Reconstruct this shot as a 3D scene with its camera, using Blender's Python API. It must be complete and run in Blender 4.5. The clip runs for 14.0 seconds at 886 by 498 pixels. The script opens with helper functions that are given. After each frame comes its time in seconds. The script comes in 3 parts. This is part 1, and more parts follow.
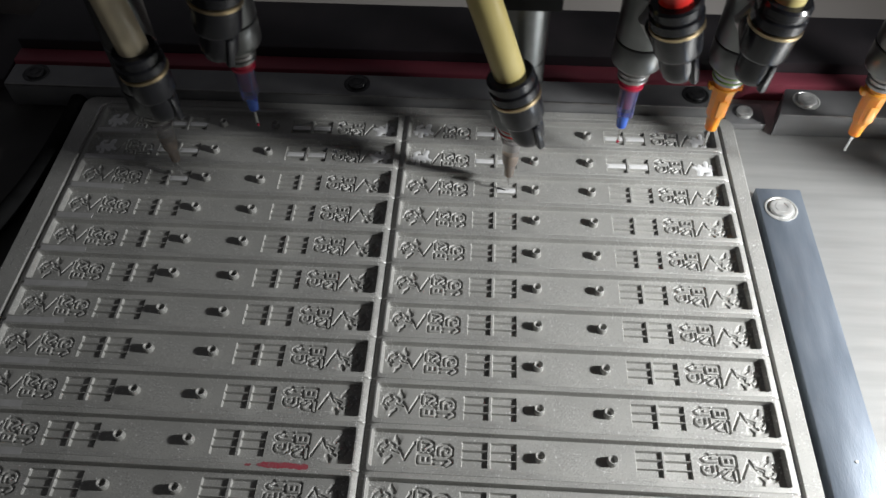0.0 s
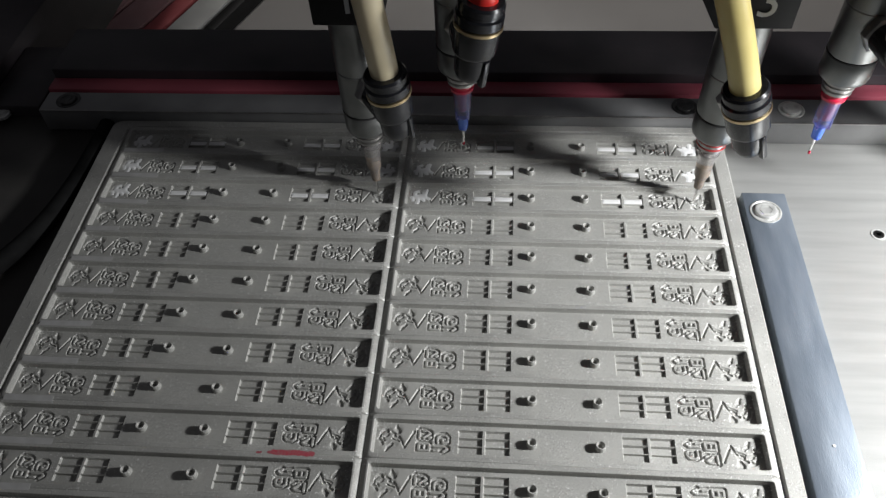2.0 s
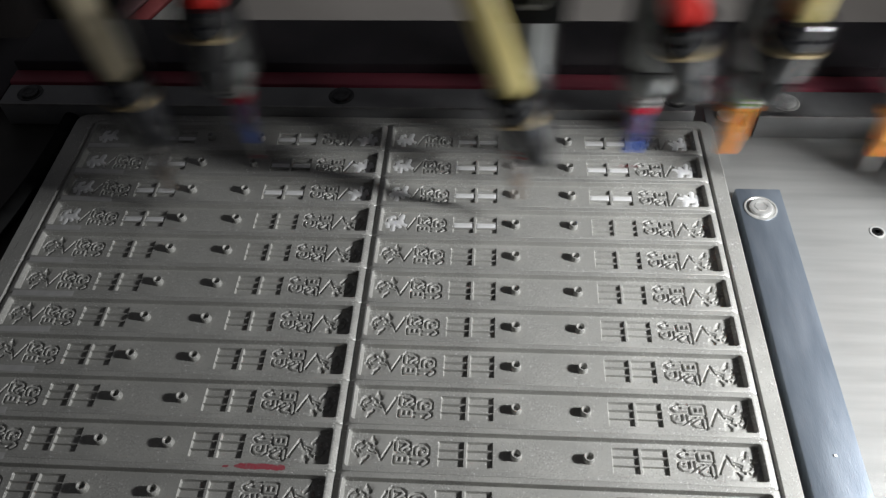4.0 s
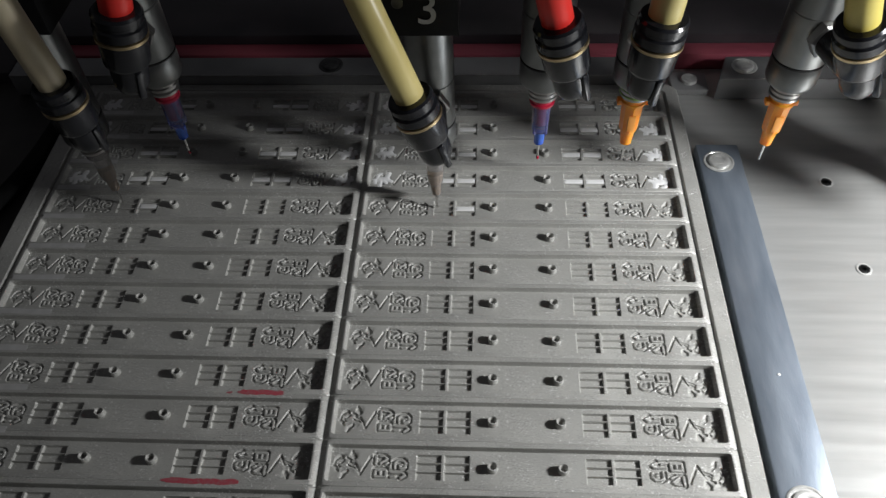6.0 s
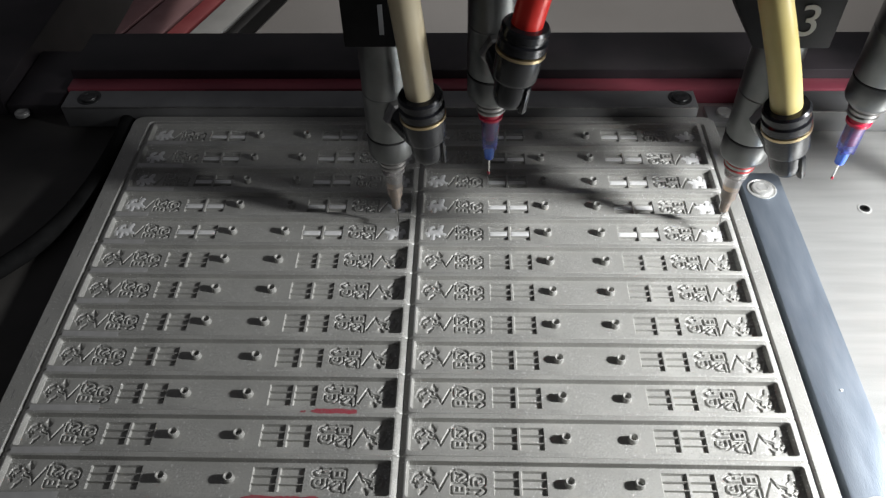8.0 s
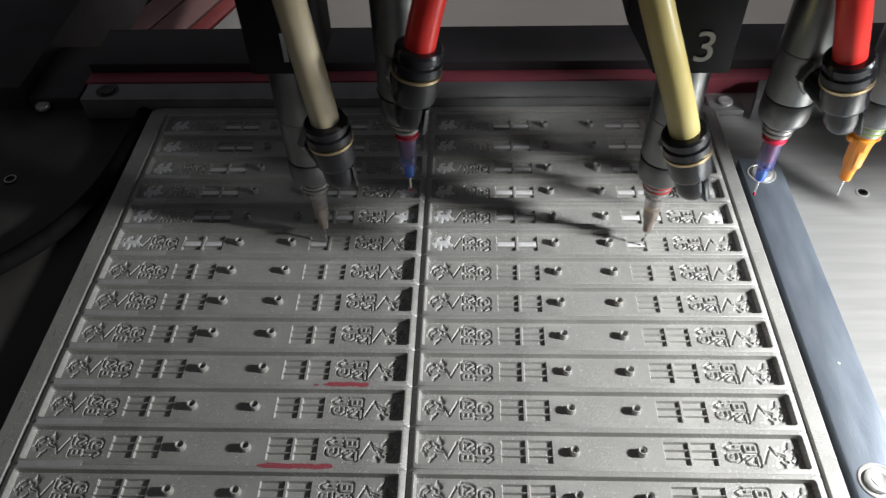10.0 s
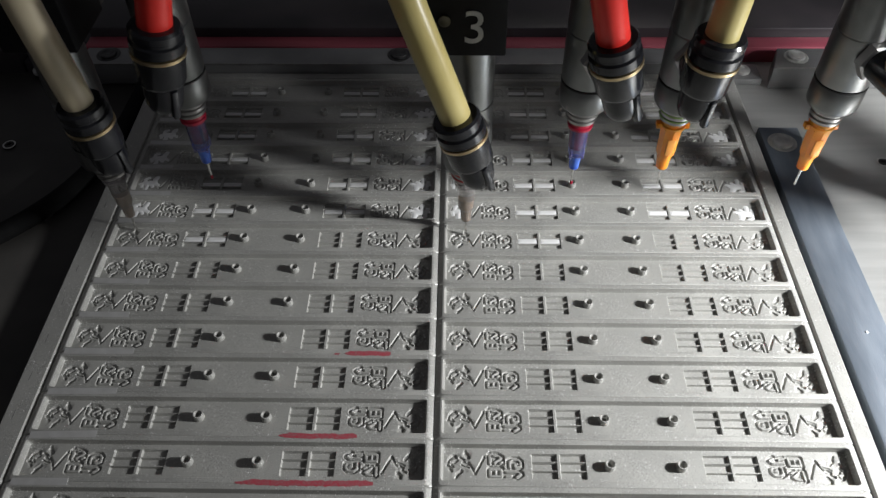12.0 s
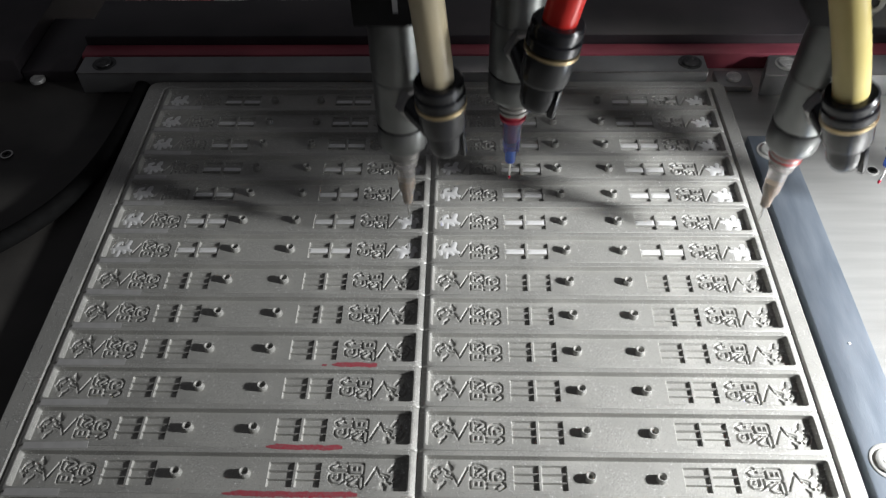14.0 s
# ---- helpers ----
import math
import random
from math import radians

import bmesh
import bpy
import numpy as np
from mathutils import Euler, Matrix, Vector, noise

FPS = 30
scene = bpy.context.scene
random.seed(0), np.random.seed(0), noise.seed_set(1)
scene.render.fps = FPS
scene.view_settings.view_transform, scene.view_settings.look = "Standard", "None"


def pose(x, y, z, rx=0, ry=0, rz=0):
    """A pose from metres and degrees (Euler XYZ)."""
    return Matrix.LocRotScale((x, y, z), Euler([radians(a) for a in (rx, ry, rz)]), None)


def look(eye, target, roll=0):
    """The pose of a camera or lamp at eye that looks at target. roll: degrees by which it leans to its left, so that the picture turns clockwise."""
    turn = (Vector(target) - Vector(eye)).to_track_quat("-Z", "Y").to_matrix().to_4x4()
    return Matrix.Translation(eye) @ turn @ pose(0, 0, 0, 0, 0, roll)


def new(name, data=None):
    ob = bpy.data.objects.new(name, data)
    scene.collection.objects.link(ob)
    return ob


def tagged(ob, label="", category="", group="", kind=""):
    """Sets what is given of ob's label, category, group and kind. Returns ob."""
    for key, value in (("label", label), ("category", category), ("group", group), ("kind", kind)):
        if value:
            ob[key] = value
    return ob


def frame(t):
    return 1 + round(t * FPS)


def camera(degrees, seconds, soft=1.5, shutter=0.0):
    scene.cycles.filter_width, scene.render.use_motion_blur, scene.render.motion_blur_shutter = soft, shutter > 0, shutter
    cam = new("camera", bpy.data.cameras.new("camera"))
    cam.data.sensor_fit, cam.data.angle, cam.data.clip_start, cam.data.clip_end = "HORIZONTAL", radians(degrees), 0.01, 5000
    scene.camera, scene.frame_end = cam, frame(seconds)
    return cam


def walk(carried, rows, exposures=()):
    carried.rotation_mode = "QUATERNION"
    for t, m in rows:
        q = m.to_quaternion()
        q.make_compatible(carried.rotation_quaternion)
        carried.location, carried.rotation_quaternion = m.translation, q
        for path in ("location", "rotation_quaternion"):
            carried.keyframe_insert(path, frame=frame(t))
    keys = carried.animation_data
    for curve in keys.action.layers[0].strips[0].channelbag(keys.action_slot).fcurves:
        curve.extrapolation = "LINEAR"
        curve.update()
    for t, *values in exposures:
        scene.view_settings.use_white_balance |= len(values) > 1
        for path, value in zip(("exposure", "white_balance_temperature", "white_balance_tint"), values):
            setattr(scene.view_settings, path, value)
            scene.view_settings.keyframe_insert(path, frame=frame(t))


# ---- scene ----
cam = camera(59.6, 14.0, soft=1.3, shutter=0.4)

PATH = [
    (0, pose(0.02639, -0.20968, 0.18515, 37.904, 0.392, 3.348)),
    (0.5, pose(0.02830, -0.20940, 0.17295, 38.662, 0.938, 3.447)),
    (1, pose(0.02975, -0.22386, 0.18461, 39.596, 1.739, 3.860)),
    (1.5, pose(0.03612, -0.22618, 0.19106, 39.858, 2.348, 4.060)),
    (2, pose(0.03605, -0.22416, 0.19201, 40.011, 2.481, 3.969)),
    (2.5, pose(0.03840, -0.22228, 0.18793, 39.812, 2.702, 3.838)),
    (3, pose(0.04093, -0.20980, 0.18710, 39.256, 2.950, 3.670)),
    (3.5, pose(0.03824, -0.20328, 0.18366, 38.939, 2.885, 3.461)),
    (3.7, pose(0.03726, -0.20220, 0.18214, 39.917, 2.153, 3.423)),
    (5.8, pose(0.04605, -0.21300, 0.18937, 39.217, 1.902, 2.369)),
    (6, pose(0.04249, -0.21293, 0.18939, 39.302, 2.012, 2.465)),
    (6.5, pose(0.02943, -0.21256, 0.19172, 40.047, 1.841, 2.430)),
    (7, pose(0.01806, -0.22004, 0.18554, 41.471, 1.751, 2.180)),
    (7.5, pose(0.01968, -0.22118, 0.18854, 42.231, 1.035, 1.572)),
    (8, pose(0.01770, -0.22308, 0.18923, 42.757, 1.068, 1.480)),
    (10.5, pose(0.01788, -0.22095, 0.18951, 43.249, 1.737, 1.782)),
    (11, pose(0.02598, -0.21998, 0.18879, 42.776, 1.768, 1.873)),
    (11.5, pose(0.00997, -0.21488, 0.18513, 42.038, 1.235, 1.340)),
    (12, pose(0.00601, -0.20782, 0.18245, 41.842, 0.599, 0.998)),
    (12.5, pose(0.00767, -0.20736, 0.18384, 41.780, 0.813, 1.091)),
    (13, pose(0.00933, -0.20681, 0.18566, 41.658, 0.845, 1.109)),
    (13.5, pose(0.01346, -0.20361, 0.18902, 41.084, 0.908, 1.240)),
    (14, pose(0.01259, -0.20510, 0.18834, 41.263, 1.107, 1.363)),
]
walk(cam, PATH, exposures=[(0.0, -0.40), (0.5, -0.52), (1.0, -0.22), (1.5, -0.24), (2.5, -0.38), (3.5, -0.45), (5.8, -0.70), (6.5, -0.48), (7.0, -0.08), (8.0, -0.06), (11.0, -0.14), (11.5, -0.12), (12.5, 0.08), (13.0, 0.16), (14.0, 0.06)])

# ---------------------------------------------------------------- light
world = bpy.data.worlds.new("room")
scene.world = world
world.use_nodes = True
bg = world.node_tree.nodes["Background"]
bg.inputs[0].default_value = (0.88, 0.88, 0.96, 1)
bg.inputs[1].default_value = 0.056

lamp_data = bpy.data.lights.new("work_lamp", "SPOT")
lamp_data.energy = 7.6
lamp_data.color = (0.965, 0.98, 1.0)
lamp_data.shadow_soft_size = 0.016
lamp_data.spot_size = radians(112)
lamp_data.spot_blend = 1.0
LAMP = (0.275, -0.115, 0.136)
lamp = new("work_lamp", lamp_data)
lamp.matrix_world = look(LAMP, (0.178, -0.088, 0.0))
# an added fill lamp, no known source, to brighten the floor behind the machine
back_fill_data = bpy.data.lights.new("back_fill_lamp", "SPOT")
back_fill_data.energy = 17.0
back_fill_data.color = (1.0, 0.96, 0.92)
back_fill_data.shadow_soft_size = 0.10
back_fill_data.spot_size = radians(58)
back_fill_data.spot_blend = 0.5
back_fill = new("back_fill_lamp", back_fill_data)
back_fill.matrix_world = look((0.15, 0.66, 1.0), (0.15, 0.62, -0.1))

# ---------------------------------------------------------------- materials


def material(name, color, rough=0.5, metal=0.0, **more):
    m = bpy.data.materials.new(name)
    m.use_nodes = True
    b = m.node_tree.nodes["Principled BSDF"]
    b.inputs["Base Color"].default_value = (*color, 1)
    b.inputs["Roughness"].default_value = rough
    b.inputs["Metallic"].default_value = metal
    for key, value in more.items():
        b.inputs[key.replace("_", " ")].default_value = value
    return m


def grain(m, scale, low, high, detail=4.0, bump=0.0, bump_scale=None, rough=None, stretch=(1, 1, 1), depth=0.0002):
    """Varies the colour between two tones at one scale, with a fine bump and uneven gloss."""
    t = m.node_tree
    b = t.nodes["Principled BSDF"]
    co = t.nodes.new("ShaderNodeTexCoord")
    mp = t.nodes.new("ShaderNodeMapping")
    mp.inputs["Scale"].default_value = stretch
    t.links.new(co.outputs["Object"], mp.inputs["Vector"])
    n = t.nodes.new("ShaderNodeTexNoise")
    n.inputs["Scale"].default_value = scale
    n.inputs["Detail"].default_value = detail
    t.links.new(mp.outputs[0], n.inputs["Vector"])
    r = t.nodes.new("ShaderNodeValToRGB")
    r.color_ramp.elements[0].position, r.color_ramp.elements[1].position = 0.3, 0.72
    r.color_ramp.elements[0].color, r.color_ramp.elements[1].color = (*low, 1), (*high, 1)
    t.links.new(n.outputs[0], r.inputs[0])
    t.links.new(r.outputs[0], b.inputs["Base Color"])
    if bump:
        f = t.nodes.new("ShaderNodeTexNoise")
        f.inputs["Scale"].default_value = bump_scale or scale * 6
        f.inputs["Detail"].default_value = 3
        t.links.new(mp.outputs[0], f.inputs["Vector"])
        u = t.nodes.new("ShaderNodeBump")
        u.inputs["Strength"].default_value = bump
        u.inputs["Distance"].default_value = depth
        t.links.new(f.outputs[0], u.inputs["Height"])
        t.links.new(u.outputs[0], b.inputs["Normal"])
    if rough:
        g = t.nodes.new("ShaderNodeMapRange")
        g.inputs["To Min"].default_value, g.inputs["To Max"].default_value = rough
        t.links.new(n.outputs[0], g.inputs[0])
        t.links.new(g.outputs[0], b.inputs["Roughness"])
    return m


def mix_specks(m, scale, threshold, color):
    """Scattered specks in the colour: dark grains of the blasted metal, or pale painted sparkle."""
    t = m.node_tree
    b = t.nodes["Principled BSDF"]
    co = t.nodes.new("ShaderNodeTexCoord")
    v = t.nodes.new("ShaderNodeTexVoronoi")
    v.inputs["Scale"].default_value = scale
    t.links.new(co.outputs["Object"], v.inputs["Vector"])
    w = t.nodes.new("ShaderNodeTexNoise")
    w.inputs["Scale"].default_value = 160
    t.links.new(co.outputs["Object"], w.inputs["Vector"])
    less = t.nodes.new("ShaderNodeMath")
    less.operation = "LESS_THAN"
    t.links.new(v.outputs["Distance"], less.inputs[0])
    lim = t.nodes.new("ShaderNodeMapRange")
    lim.inputs["From Min"].default_value, lim.inputs["From Max"].default_value = 0.12, 0.80
    lim.inputs["To Min"].default_value, lim.inputs["To Max"].default_value = 0.0, threshold
    t.links.new(w.outputs[0], lim.inputs[0])
    t.links.new(lim.outputs[0], less.inputs[1])
    mix = t.nodes.new("ShaderNodeMix")
    mix.data_type = "RGBA"
    src = b.inputs["Base Color"].links[0].from_socket
    t.links.new(less.outputs[0], mix.inputs[0])
    t.links.new(src, mix.inputs[6])
    mix.inputs[7].default_value = (*color, 1)
    t.links.new(mix.outputs[2], b.inputs["Base Color"])
    return m


M = {}
# dark specks are grain; the two near-white layers paint glints of metal facets
M["mold"] = mix_specks(mix_specks(mix_specks(grain(material("blasted_mold_metal", (0.4, 0.4, 0.39), 0.5, 0.25), 60, (0.352, 0.348, 0.325), (0.463, 0.458, 0.427), bump=0.45, bump_scale=4200, rough=(0.42, 0.62)), 2700, 0.46, (0.25, 0.247, 0.232)), 1900, 0.26, (0.88, 0.88, 0.86)), 640, 0.16, (0.98, 0.98, 0.96))
M["rubbed"] = grain(material("rubbed_mold_metal", (0.46, 0.455, 0.44), 0.42, 0.3), 300, (0.50, 0.495, 0.48), (0.60, 0.595, 0.58), bump=0.15, bump_scale=2500, rough=(0.36, 0.5))
M["scratch"] = material("scratch_dark_metal", (0.16, 0.16, 0.155), 0.5)
M["table"] = grain(material("brushed_table_metal", (0.74, 0.74, 0.71), 0.42, 0.45), 25, (0.42, 0.42, 0.405), (0.50, 0.50, 0.48), bump=0.25, bump_scale=900, rough=(0.33, 0.48), stretch=(1, 12, 1))
M["side_plate"] = grain(material("dark_side_plate", (0.05, 0.048, 0.045), 0.5), 40, (0.038, 0.036, 0.034), (0.07, 0.066, 0.06), bump=0.2, bump_scale=700)
M["bar"] = grain(material("blued_bar_steel", (0.25, 0.285, 0.33), 0.4, 0.55), 70, (0.185, 0.22, 0.265), (0.29, 0.33, 0.38), bump=0.2, bump_scale=1200, rough=(0.33, 0.5), stretch=(3, 0.5, 1))
M["rail"] = grain(material("rail_steel", (0.28, 0.28, 0.28), 0.42, 0.5), 50, (0.22, 0.22, 0.22), (0.33, 0.33, 0.33), bump=0.2, bump_scale=1000, rough=(0.32, 0.48))
M["beam"] = grain(material("black_beam_paint", (0.03, 0.028, 0.03), 0.4), 40, (0.022, 0.02, 0.023), (0.05, 0.042, 0.046), bump=0.15, bump_scale=500)
M["red_strip"] = grain(material("red_edge_paint", (0.32, 0.06, 0.09), 0.5), 35, (0.17, 0.03, 0.05), (0.46, 0.10, 0.13), bump=0.1, bump_scale=400, stretch=(0.4, 1, 1))
M["screw"] = grain(material("screw_steel", (0.62, 0.62, 0.6), 0.3, 0.5), 300, (0.48, 0.48, 0.46), (0.74, 0.74, 0.71), rough=(0.22, 0.42))
M["dark_screw"] = grain(material("dark_screw_steel", (0.1, 0.1, 0.1), 0.3, 0.9), 300, (0.07, 0.07, 0.07), (0.16, 0.16, 0.16), rough=(0.25, 0.45))
M["hole"] = material("hole_dark", (0.01, 0.01, 0.01), 0.7)
M["barrel"] = grain(material("valve_barrel_metal", (0.22, 0.225, 0.225), 0.36, 0.85), 90, (0.15, 0.155, 0.155), (0.25, 0.255, 0.25), bump=0.1, bump_scale=1500, rough=(0.26, 0.40))
M["groove"] = material("groove_dark", (0.015, 0.015, 0.015), 0.6)
M["nut"] = grain(material("nut_metal", (0.34, 0.335, 0.33), 0.32, 0.9), 200, (0.26, 0.255, 0.25), (0.42, 0.41, 0.40), rough=(0.24, 0.4))
M["fitting"] = grain(material("black_fitting_plastic", (0.012, 0.012, 0.014), 0.22), 120, (0.008, 0.0085, 0.010), (0.015, 0.0155, 0.019), bump=0.03, bump_scale=900, rough=(0.15, 0.27))
M["gold"] = grain(material("brass_ring", (0.55, 0.44, 0.26), 0.34, 1.0), 300, (0.46, 0.36, 0.21), (0.62, 0.50, 0.30), rough=(0.28, 0.45))
M["hose_cream"] = grain(material("cream_hose", (0.62, 0.51, 0.18), 0.32), 60, (0.52, 0.43, 0.16), (0.62, 0.53, 0.23), rough=(0.24, 0.4))
M["hose_white"] = grain(material("ivory_hose", (0.7, 0.63, 0.47), 0.32), 60, (0.58, 0.49, 0.31), (0.68, 0.60, 0.42), rough=(0.24, 0.4))
M["hose_yellow"] = grain(material("yellow_hose", (0.72, 0.6, 0.16), 0.32), 60, (0.48, 0.39, 0.085), (0.58, 0.49, 0.14), rough=(0.24, 0.4))
M["hose_red"] = grain(material("red_hose", (0.75, 0.03, 0.02), 0.28), 60, (0.66, 0.022, 0.02), (0.82, 0.05, 0.035), rough=(0.22, 0.36))
M["block"] = grain(material("black_clamp_block", (0.01, 0.01, 0.01), 0.55, Specular_IOR_Level=0.12), 90, (0.006, 0.006, 0.0065), (0.013, 0.013, 0.014), bump=0.1, bump_scale=1500)
M["numeral"] = material("engraved_numeral_paint", (0.42, 0.43, 0.44), 0.5)
M["clear"] = grain(material("clear_hub_plastic", (0.86, 0.82, 0.79), 0.14, Transmission_Weight=0.82), 200, (0.78, 0.74, 0.71), (0.88, 0.85, 0.83))
M["paste_core"] = material("brown_paste_in_hub", (0.42, 0.3, 0.19), 0.5)
M["orange"] = grain(material("orange_hub_plastic", (1.0, 0.33, 0.02), 0.28, Subsurface_Weight=0.5, Subsurface_Scale=0.002, Subsurface_Radius=(1.0, 0.5, 0.1)), 200, (0.98, 0.30, 0.012), (1.0, 0.38, 0.03))
M["orange_pale"] = material("pale_orange_plastic", (1.0, 0.42, 0.09), 0.18)
M["blue"] = grain(material("blue_hub_plastic", (0.08, 0.22, 0.9), 0.22, Transmission_Weight=0.3), 200, (0.05, 0.16, 0.82), (0.12, 0.3, 0.95))
M["blue_clear"] = grain(material("pale_blue_clear_plastic", (0.42, 0.44, 0.95), 0.10, Transmission_Weight=0.85), 200, (0.34, 0.38, 0.92), (0.50, 0.50, 0.98))
M["crimson"] = material("crimson_flange_plastic", (0.55, 0.012, 0.05), 0.25, 0.0, Transmission_Weight=0.15)
M["needle"] = material("needle_steel", (0.75, 0.74, 0.72), 0.25, 1.0)
M["ring_red"] = material("red_seal_ring", (0.4, 0.03, 0.03), 0.4)
M["ring_green"] = material("green_seal_ring", (0.25, 0.4, 0.1), 0.4)
M["paste"] = grain(material("white_silicone_paste", (0.78, 0.78, 0.77), 0.4), 700, (0.72, 0.72, 0.71), (0.82, 0.82, 0.81), bump=0.2, bump_scale=600)
M["marker"] = grain(material("red_marker_ink", (0.45, 0.03, 0.05), 0.6), 1300, (0.30, 0.12, 0.13), (0.42, 0.025, 0.05))
M["rubber"] = grain(material("black_cable_rubber", (0.008, 0.008, 0.008), 0.85, Specular_IOR_Level=0.15), 200, (0.005, 0.005, 0.005), (0.011, 0.011, 0.011))
M["casing"] = grain(material("beige_casing_paint", (0.42, 0.4, 0.38), 0.5), 6, (0.34, 0.325, 0.31), (0.46, 0.44, 0.42), bump=0.1, bump_scale=300)
M["cloth_red"] = grain(material("red_sheet", (0.5, 0.1, 0.11), 0.6), 30, (0.4, 0.07, 0.08), (0.55, 0.14, 0.14))
M["cloth_pink"] = grain(material("faded_pink_sheet", (0.45, 0.25, 0.25), 0.6), 30, (0.36, 0.19, 0.19), (0.5, 0.3, 0.3))
M["cloth_white"] = grain(material("white_sheet", (0.6, 0.6, 0.58), 0.6), 30, (0.5, 0.5, 0.48), (0.66, 0.66, 0.63))
M["cloth_black"] = grain(material("black_sheet", (0.03, 0.03, 0.03), 0.6), 30, (0.006, 0.006, 0.006), (0.014, 0.014, 0.014))

# ---------------------------------------------------------------- mesh helpers


def mesh_of(bm, name, mat, smooth=True, angle=35):
    me = bpy.data.meshes.new(name)
    bm.normal_update()
    bm.to_mesh(me)
    bm.free()
    if smooth:
        me.polygons.foreach_set("use_smooth", [True] * len(me.polygons))
        me.set_sharp_from_angle(angle=radians(angle))
    me.materials.append(mat)
    return me


def part(name, bm, mat, parent, label="", smooth=True):
    ob = new(name, mesh_of(bm, name, mat, smooth))
    ob.parent = parent
    if label:
        tagged(ob, label)
    return ob


def thing(name, bm, mat, label, category, group="", kind="", smooth=True):
    ob = new(name, mesh_of(bm, name, mat, smooth))
    return tagged(ob, label, category, group, kind)


def box(x0, x1, y0, y1, z0, z1, bevel=0.0, segments=2):
    bm = bmesh.new()
    vs = [bm.verts.new((x, y, z)) for x in (x0, x1) for y in (y0, y1) for z in (z0, z1)]
    for f in ((0, 1, 3, 2), (4, 6, 7, 5), (0, 4, 5, 1), (2, 3, 7, 6), (0, 2, 6, 4), (1, 5, 7, 3)):
        bm.faces.new([vs[i] for i in f])
    bmesh.ops.recalc_face_normals(bm, faces=bm.faces)
    if bevel:
        bmesh.ops.bevel(bm, geom=bm.edges[:], offset=bevel, segments=segments, profile=0.5, affect="EDGES")
    return bm


def lathe(profile, n=32, bm=None, m=None):
    """Turns a profile of (radius, height) round the z axis, closed at both ends."""
    bm = bm or bmesh.new()
    m = m or Matrix()
    rings = []
    for r, z in profile:
        rings.append([bm.verts.new(m @ Vector((r * math.cos(2 * math.pi * i / n), r * math.sin(2 * math.pi * i / n), z))) for i in range(n)])
    for a, b in zip(rings, rings[1:]):
        for i in range(n):
            bm.faces.new((a[i], a[(i + 1) % n], b[(i + 1) % n], b[i]))
    bm.faces.new(rings[0][::-1])
    bm.faces.new(rings[-1])
    return bm


def tube(points, r, n=20, bm=None):
    """A round tube along points."""
    bm = bm or bmesh.new()
    pts = [Vector(p) for p in points]
    rings = []
    side = Vector((1, 0, 0))
    for i, p in enumerate(pts):
        way = (pts[min(i + 1, len(pts) - 1)] - pts[max(i - 1, 0)]).normalized()
        side = (side - way * side.dot(way)).normalized()
        up = way.cross(side)
        rings.append([bm.verts.new(p + r * (side * math.cos(2 * math.pi * k / n) + up * math.sin(2 * math.pi * k / n))) for k in range(n)])
    for a, b in zip(rings, rings[1:]):
        for i in range(n):
            bm.faces.new((a[i], a[(i + 1) % n], b[(i + 1) % n], b[i]))
    bm.faces.new(rings[0][::-1])
    bm.faces.new(rings[-1])
    bmesh.ops.recalc_face_normals(bm, faces=bm.faces)
    return bm


def bezier(a, b, c, d, n=18):
    a, b, c, d = (Vector(v) for v in (a, b, c, d))
    return [a * (1 - t) ** 3 + b * 3 * t * (1 - t) ** 2 + c * 3 * t * t * (1 - t) + d * t ** 3 for t in (i / n for i in range(n + 1))]


def rounded_loop(hx, hy, r, z, n=5):
    out = []
    for cx, cy, a0 in ((hx - r, hy - r, 0), (-hx + r, hy - r, 90), (-hx + r, -hy + r, 180), (hx - r, -hy + r, 270)):
        for i in range(n + 1):
            a = radians(a0 + 90 * i / n)
            out.append((cx + r * math.cos(a), cy + r * math.sin(a), z))
    return out


# ---------------------------------------------------------------- the mold
ROW = 0.013           # distance from cavity to cavity
COLUMNS = (-0.0542, 0.0541)
ROWS = 16
FLOOR = -0.0020       # the cavity floor below the rim


def capsule(u, v, a, b, r):
    ax, ay = a
    bx, by = b
    dx, dy = bx - ax, by - ay
    t = np.clip(((u - ax) * dx + (v - ay) * dy) / max(dx * dx + dy * dy, 1e-9), 0, 1)
    return np.hypot(u - ax - t * dx, v - ay - t * dy) - r


def strokes(u, v, lines, r):
    d = np.full(u.shape, 9.0)
    for line in lines:
        for a, b in zip(line, line[1:]):
            d = np.minimum(d, capsule(u, v, a, b, r))
    return d


def arc(cx, cy, rx, ry, a0, a1, n=8):
    return [(cx + rx * math.cos(radians(a0 + (a1 - a0) * i / n)), cy + ry * math.sin(radians(a0 + (a1 - a0) * i / n))) for i in range(n + 1)]


def figure_field(u, v):
    """The leaping figure: a body, a raised head, limbs and a tail, in millimetres from its middle."""
    d = capsule(u, v, (-1.2, 0.2), (1.2, 0.6), 1.05)
    for a, b, r in (((1.2, 2.0), (1.8, 3.2), 0.75), ((0.8, 0.8), (1.6, 2.2), 0.7), ((1.3, 0.2), (3.0, -0.6), 0.5), ((-0.9, -0.6), (-1.0, -2.9), 0.6), ((-1.8, 0.4), (-3.1, 0.0), 0.5), ((-2.2, 0.8), (-2.0, 2.4), 0.55), ((-2.0, 2.4), (-1.0, 2.9), 0.5), ((-2.8, 0.0), (-2.6, -1.4), 0.45), ((0.2, -0.4), (1.2, -1.4), 0.5)):
        d = np.minimum(d, capsule(u, v, a, b, r))
    return d


